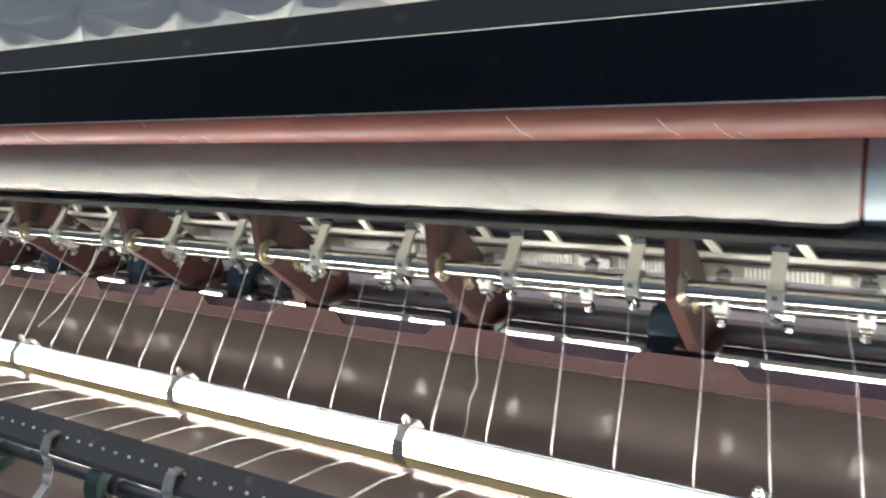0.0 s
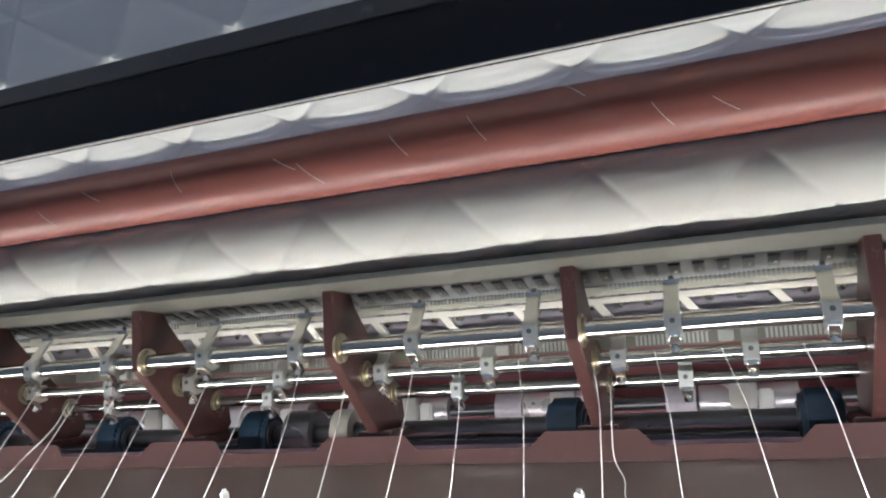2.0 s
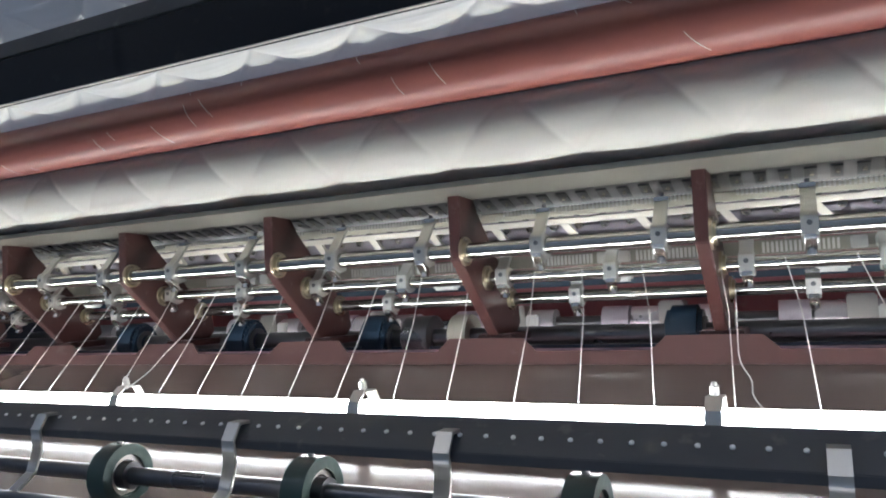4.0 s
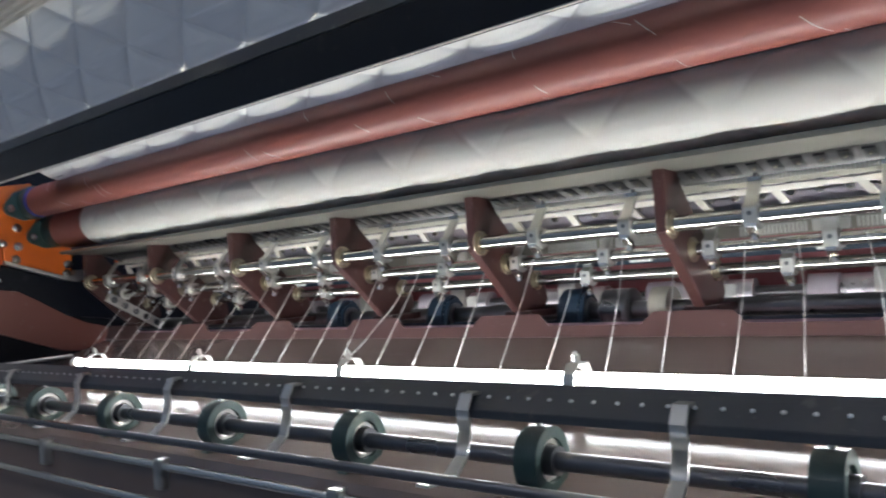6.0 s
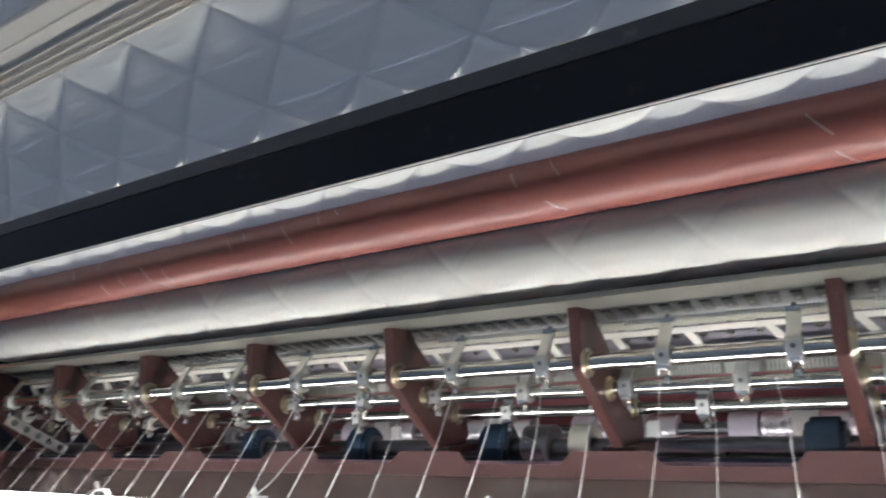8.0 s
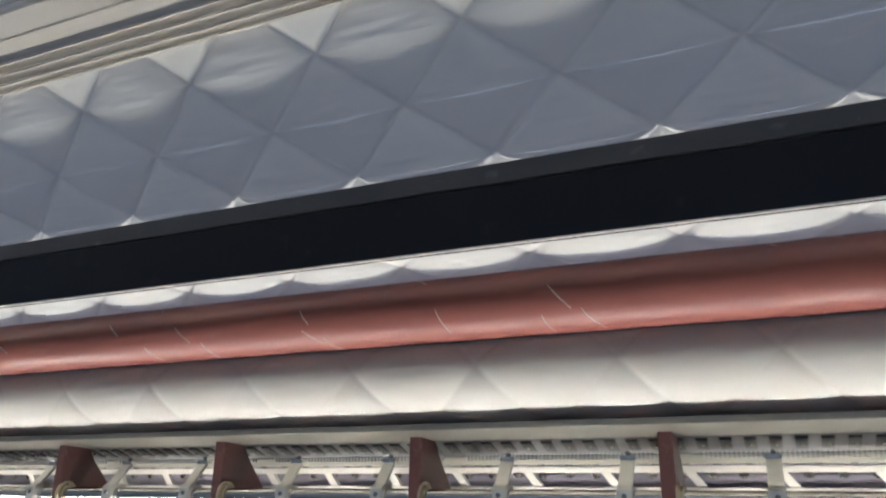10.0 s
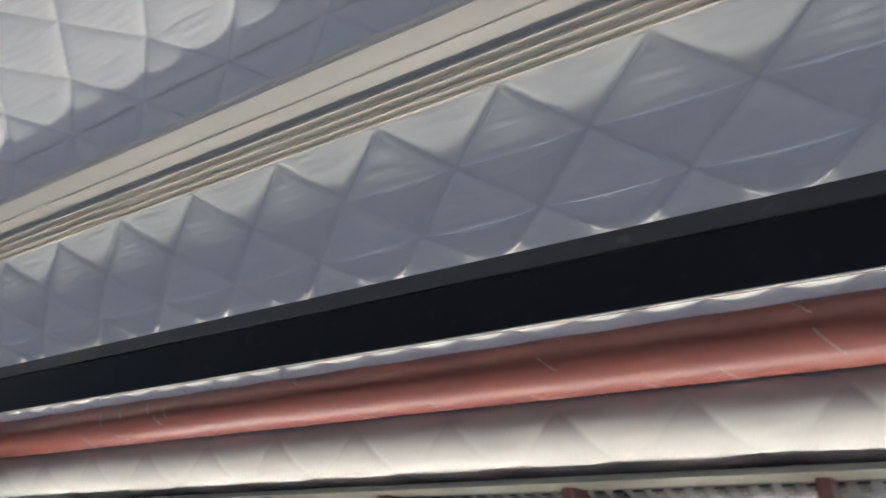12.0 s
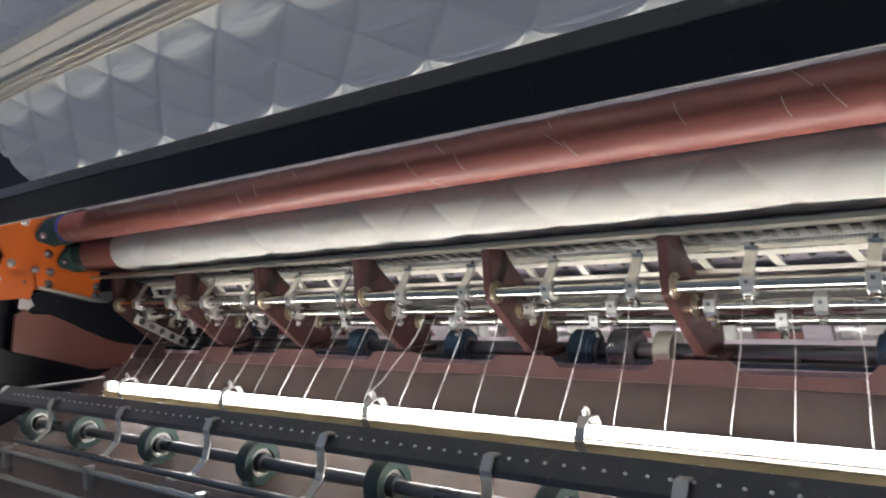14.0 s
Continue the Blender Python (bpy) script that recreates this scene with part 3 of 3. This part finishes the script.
for i in range(9):
    part("sleeve", rod(BM(), (STEP * i + 0.045, 0.54, 1.184), (STEP * i + 0.095, 0.54, 1.184), 0.029, 32), LILAC, cyl, "lilac sleeve")
    part("wrap", rod(BM(), (STEP * i + 0.100, 0.54, 1.184), (STEP * i + 0.255, 0.54, 1.184), 0.027, 32), FOIL, cyl, "crinkled bright foil wrap")
tray = thing("oil_tray", "sheet metal tray with film-covered lip behind the red cover", "tray")
part("lip", prism(BM(), [(0.124, 1.090), (0.128, 1.1645), (0.131, 1.1645), (0.128, 1.090)], 0.0, X1), FILM, tray, "pinkish film on the tray lip")
part("bottom", prism(BM(), [(0.128, 1.086), (0.128, 1.090), (0.60, 1.060), (0.60, 1.056)], -0.1, X1), GREY, tray)
rear = thing("rear_wall", "red and pale lilac rear wall inside the machine", "wall")
part("lower_sheet", box(BM(), -0.1, X1, 0.60, 0.612, 0.9, 1.150), LILAC, rear, "pale lilac sheet")
part("upper_sheet", box(BM(), -0.1, X1, 0.602, 0.616, 1.150, 1.40), RED_SHEET, rear, "dull red painted sheet")
rear_lamp = thing("rear_lamp", "bright tube lamp behind the red cover", "lamp")
part("tube", rod(BM(), (0.30, 0.300, 1.092), (X1, 0.300, 1.092), 0.0075, 16), REAR, rear_lamp, "glowing white lamp tube")
part("holder", box(BM(), 0.28, X1, 0.290, 0.310, 1.074, 1.084, 0.001), WHITE, rear_lamp)
for i in range(1, 9):
    part("cap", box(BM(), STEP * i + 0.035, STEP * i + 0.055, 0.288, 0.312, 1.080, 1.104, 0.003), WHITE, rear_lamp, "white lamp end cap")
tagged(finish("rear_deck", box(BM(), -0.1, X1, 0.42, 0.62, 1.39, 1.40), STEEL), "grey steel plate on top of the needle bed", "plate")


def pillow(x):
    p = thing("pillow_block", "dark blue cast pillow block bearing on the drive shaft", "bearing", "pillow blocks on the drive shaft", at=(x, 0.19, 1.178))
    bm = BM()
    pr = [(-0.03, -0.048), (-0.03, -0.028)] + [(0.036 * math.cos(a), 0.040 * math.sin(a)) for a in [math.pi - math.pi * k / 12 for k in range(13)]] + [(0.03, -0.028), (0.03, -0.048)]
    prism(bm, pr, -0.024, 0.024, 0.007)
    part("housing", bm, BLUE, p)
    part("foot", box(BM(), -0.042, 0.042, -0.032, 0.032, -0.056, -0.034, 0.003), BLUE, p)
    part("insert", ring(BM(), (0, 0, 0), 0.0155, 0.024, -0.027, 0.027), SHAFT, p)
    for s in (-1, 1):
        part("bolt", rod(BM(), (s * 0.026, -0.034, -0.034), (s * 0.026, -0.034, -0.018), 0.009, 6), STEEL, p)
    return p


pillow(1.00)
for x in (1.285, 1.775, 2.085, 0.72, 2.40):
    copy_thing(bpy.data.objects["pillow_block"], pose(x, 0.19, 1.178))
pulley = thing("coupling", "dark steel coupling disc on the drive shaft", "coupling")
part("disc", lathe(BM(), [(0, 0.03), (0.004, 0.036), (0.05, 0.036), (0.054, 0.03)], (1.33, 0.205, 1.178), 32), SHAFT, pulley)
part("ring", ring(BM(), (1.42, 0.198, 1.180), 0.016, 0.034, 0, 0.03), CREAM_STEEL, pulley, "pale ring on the shaft")


def clamp(x):
    c = thing("looper_clamp", "pale metal clamp block on the polished cylinder", "clamp", "clamp blocks on the cylinder", at=(x, 0.530, 1.190))
    part("block", box(BM(), -0.022, 0.022, -0.03, 0.02, -0.018, 0.030, 0.003), STEEL, c)
    part("jaw", box(BM(), 0.022, 0.046, -0.025, 0.02, -0.030, 0.012, 0.003), WHITE, c)
    return c


clamp(1.70)
for i, x in enumerate((0.48, 0.79, 1.09, 1.40, 2.0, 2.31)):
    copy_thing(bpy.data.objects["looper_clamp"], pose(x, 0.530, 1.190))

# ---- lamp ----
lamp = thing("led_lamp", "long bright tube lamp with clip straps across the machine", "lamp")
LY, LZ = -0.128, 1.117
part("tube", rod(BM(), (0.19, LY, LZ), (X1, LY, LZ), 0.0078, 20), GLOW, lamp, "glowing white lamp tube")
part("rim", prism(BM(), [(-0.1045, 1.100), (-0.1045, 1.1180), (-0.1015, 1.1180), (-0.1015, 1.100)], 0.17, X1), DARK, lamp, "grey lamp rim")
part("rim", prism(BM(), [(-0.1014, 1.1140), (-0.1014, 1.1195), (-0.0985, 1.1195), (-0.0985, 1.1140)], 0.17, X1), DARK, lamp, "grey lamp rim")
part("channel", prism(BM(), [(-0.1405, 1.0895), (-0.1405, 1.1075), (-0.139, 1.1075), (-0.139, 1.1038), (-0.127, 1.1034), (-0.127, 1.1022), (-0.139, 1.1020), (-0.139, 1.0895)], 0.17, X1), CREAM, lamp, "cream lamp channel")
part("rim", box(BM(), 0.17, X1, -0.1445, -0.1415, 1.1035, 1.1060), BRASS, lamp, "thin lower lamp rim")
part("end_cap", lathe(BM(), [(0.168, 0.009), (0.170, 0.0115), (0.188, 0.0115), (0.190, 0.010)], (0, LY, LZ), 20), WHITE, lamp, "white lamp end cap")
cl = BM()
strap(cl, [(-0.098, 1.121), (-0.106, 1.1340), (-0.130, 1.135), (-0.1435, 1.124), (-0.1475, 1.108), (-0.142, 1.094), (-0.128, 1.0800)], -0.008, 0.008, 0.002)
clip = part("clip_strap", cl, STEEL, lamp, "bent pale metal clip strap")
head = part("screw", rod(rod(BM(), (0, -0.122, 1.137), (0, -0.124, 1.1455), 0.0048, 6), (0, -0.124, 1.1455), (0, -0.1245, 1.149), 0.0028, 10), STEEL, lamp)
for k in range(6):
    x = 0.253 + 0.3985 * k
    for o in (clip, head):
        if k:
            again(o, lamp, pose(x, 0, 0))
        else:
            o.location = (x, 0, 0)

# ---- thread bar, bearings and rails in front ----
bar = thing("thread_bar", "dark grey flat bar with a row of pale thread eyelets", "bar")
part("flat", prism(BM(), [(-0.322, 1.104), (-0.321, 1.112), (-0.287, 1.136), (-0.284, 1.132), (-0.317, 1.109), (-0.318, 1.103)], 0.02, X1, 0.0006), DARK, bar)
eye = part("eyelet", lathe(BM(), [(0, 0.0021), (0.0012, 0.0021), (0.0016, 0.0013)], (0, 0, 0), 10), WHITE, bar, "tiny pale eyelet")
TILT = pose(0, 0, 0, 35, 0, 0) @ pose(0, 0, 0, 0, -90, 0)
eye.matrix_basis = pose(0.09, -0.306, 1.1232) @ TILT
for k in range(1, 103):
    again(eye, bar, pose(0.09 + 0.0242 * k, -0.306, 1.1232) @ TILT)
hk = BM()
strap(hk, [(-0.304, 1.127), (-0.318, 1.127), (-0.327, 1.112), (-0.325, 1.090), (-0.333, 1.066), (-0.356, 1.049), (-0.398, 1.052)], -0.0075, 0.0075, 0.003)
hook = part("hook_strap", hk, STEEL, bar, "bent steel strap")
xs = [0.31, 0.59, 0.87, 1.142, 1.425, 1.655, 1.949, 2.22, 2.49]
hook.location = (xs[0], 0, 0)
for x in xs[1:]:
    again(hook, bar, pose(x, 0, 0))

SY, SZ = -0.283, 1.058
tagged(finish("bearing_shaft", rod(BM(), (0.05, SY, SZ), (X1, SY, SZ), 0.0095, 28), SHAFT), "dark steel shaft through a row of green bearings", "shaft")


def ball_bearing(x):
    b = thing("ball_bearing", "green cast bearing unit with steel insert on the shaft", "bearing", "green bearings on the front shaft", at=(x, SY, SZ))
    bm = BM()
    ring(bm, (0, 0, 0), 0.0225, 0.0345, -0.013, 0.013, 36)
    housing = part("housing", bm, GREEN, b)
    part("outer_race", ring(BM(), (0, 0, 0), 0.017, 0.0225, -0.009, 0.009, 32), STEEL, b)
    part("inner_race", ring(BM(), (0, 0, 0), 0.0096, 0.015, -0.016, 0.020, 28), SHAFT, b)
    part("nipple", rod(rod(BM(), (0, 0, 0.033), (0, 0, 0.040), 0.0035, 8), (0, 0, 0.040), (0, 0, 0.043), 0.0025, 8), STEEL, housing, "small grease nipple")
    part("lug", prism(BM(), [(-0.034, -0.036), (0.024, -0.024), (0.030, -0.016), (-0.02, -0.02)], -0.010, 0.010, 0.002), GREEN, b)
    return b


ball_bearing(0.15)
for x in (0.372, 0.648, 0.942, 1.225, 1.490, 1.764, 2.045, 2.325):
    copy_thing(bpy.data.objects["ball_bearing"], pose(x, SY, SZ))

tagged(finish("front_rail", rod(BM(), (0.31, -0.396, 1.060), (X1 + 0.1, -0.396, 1.060), 0.0052, 20), SHAFT), "thin dark steel rail in front of the bearings", "rail")
rail = thing("lower_rail", "bright steel rail with clamp blocks below the bearings", "rail")
part("bar", rod(BM(), (0.0, -0.330, 1.000), (X1 + 0.1, -0.330, 0.996), 0.0065, 20), CHROME, rail)
blk = part("clamp", box(BM(), -0.010, 0.010, -0.340, -0.318, 0.965, 1.010, 0.002), STEEL, rail)
for k in range(7):
    x = 0.097 + 0.378 * k
    if k:
        again(blk, rail, pose(x, 0, 0))
    else:
        blk.location = (x, 0, 0)
tagged(finish("bottom_rail", rod(BM(), (-0.13, -0.36, 0.957), (X1 + 0.1, -0.36, 0.957), 0.006, 20), CHROME), "bright steel bottom rail", "rail")

# ---- threads ----
for k in range(29):
    x = 0.133 + 0.0786 * k + 0.003 * math.sin(k * 2.7)
    bm = BM()
    lean = 0.028 + 0.008 * math.sin(k * 1.9)
    p = [(x - lean - 0.004, 0.064, 1.272), (x - lean * 0.55, 0.0, 1.212), (x - 0.002, -0.088, 1.1240), (x, -0.0965, 1.1060), (x + 0.001, -0.106, 1.0930), (x + 0.001, -0.1405, 1.0870), (x + 0.006, -0.21, 1.113), (x + 0.010, -0.287, 1.130)]
    for a, b in zip(p, p[1:]):
        rod(bm, a, b, 0.00058, 6)
    tagged(finish("needle_thread", bm, THREAD), "thin white sewing thread running down from the shafts", "thread", "sewing threads")


def loose(pts):
    bm = BM()
    fine = []
    for i in range(len(pts) - 1):
        p0, p1, p2, p3 = (Vector(pts[max(0, min(len(pts) - 1, i + d))]) for d in (-1, 0, 1, 2))
        for s in range(6):
            t = s / 6
            fine.append(0.5 * (2 * p1 + (p2 - p0) * t + (2 * p0 - 5 * p1 + 4 * p2 - p3) * t * t + (3 * p1 - p0 - 3 * p2 + p3) * t ** 3))
    for a, b in zip(fine, fine[1:]):
        rod(bm, a, b, 0.0007, 6)
    tagged(finish("loose_thread", bm, THREAD), "slack white thread end hanging over the red cover", "thread")


loose([(1.850, 0.10, 1.235), (1.853, 0.06, 1.19), (1.855, 0.045, 1.155), (1.868, 0.02, 1.135), (1.872, -0.01, 1.121), (1.888, -0.05, 1.108), (1.896, -0.08, 1.100)])
loose([(0.99, 0.09, 1.25), (0.975, 0.075, 1.21), (0.955, 0.04, 1.17), (0.945, 0.01, 1.14), (0.935, -0.03, 1.115)])

# ---- left end details ----
perf = thing("slotted_bar", "bright steel bar with a row of round holes", "bar")
d = Vector((0, 0.13, -0.075)).normalized()
bm = BM()
a0 = Vector((0.045, 0.02, 1.262))
n2 = Vector((0, -d.z, d.y))
prism(bm, [(a0 + d * s + n2 * h).yz for s, h in ((0, -0.012), (0.17, -0.012), (0.17, 0.012), (0, 0.012))], 0.040, 0.046, 0.001)
part("bar", bm, STEEL, perf)
for k in range(5):
    c = a0 + d * (0.02 + 0.033 * k)
    part("hole", lathe(BM(), [(0, 0.0085), (0.0022, 0.0085)], (0.0455, c.y, c.z), 20), SHAFT, perf, "dark round hole")
joint = thing("rod_end", "dark rod end joint with bright ring and thin rod", "joint")
part("ball", ring(BM(), (-0.085, -0.255, 1.108), 0.007, 0.017, 0, 0.012), ALU, joint)
part("body", lathe(BM(), [(-0.02, 0.02), (-0.003, 0.026), (0.0, 0.022)], (-0.09, -0.255, 1.108), 24), BLACK, joint)
part("rod", rod(BM(), (-0.085, -0.245, 1.112), (0.10, -0.10, 1.128), 0.004, 12), STEEL, joint)


def motions():
    """The sheet runs up over the guide bar; the rollers turn with it."""
    steps = [0.5 * k for k in range(29)]
    for i, ob in enumerate(strips):
        s0 = TOP - ROW * i
        walk(ob, [(t, sheet_pose(s0 + SPEED * t)) for t in steps])
    turn, turn_up = math.degrees(SPEED / (RR + 0.006)), math.degrees(SPEED / UP_R)
    walk(wrapped, [(t, pose(0, *LOW, -turn * t, 0, 0)) for t in steps])
    walk(lower_roller, [(t, pose(-0.095, *LOW, -turn * t, 0, 0)) for t in steps])
    walk(upper_roller, [(t, pose(-0.095, *UP, turn_up * t, 0, 0)) for t in steps])


motions()
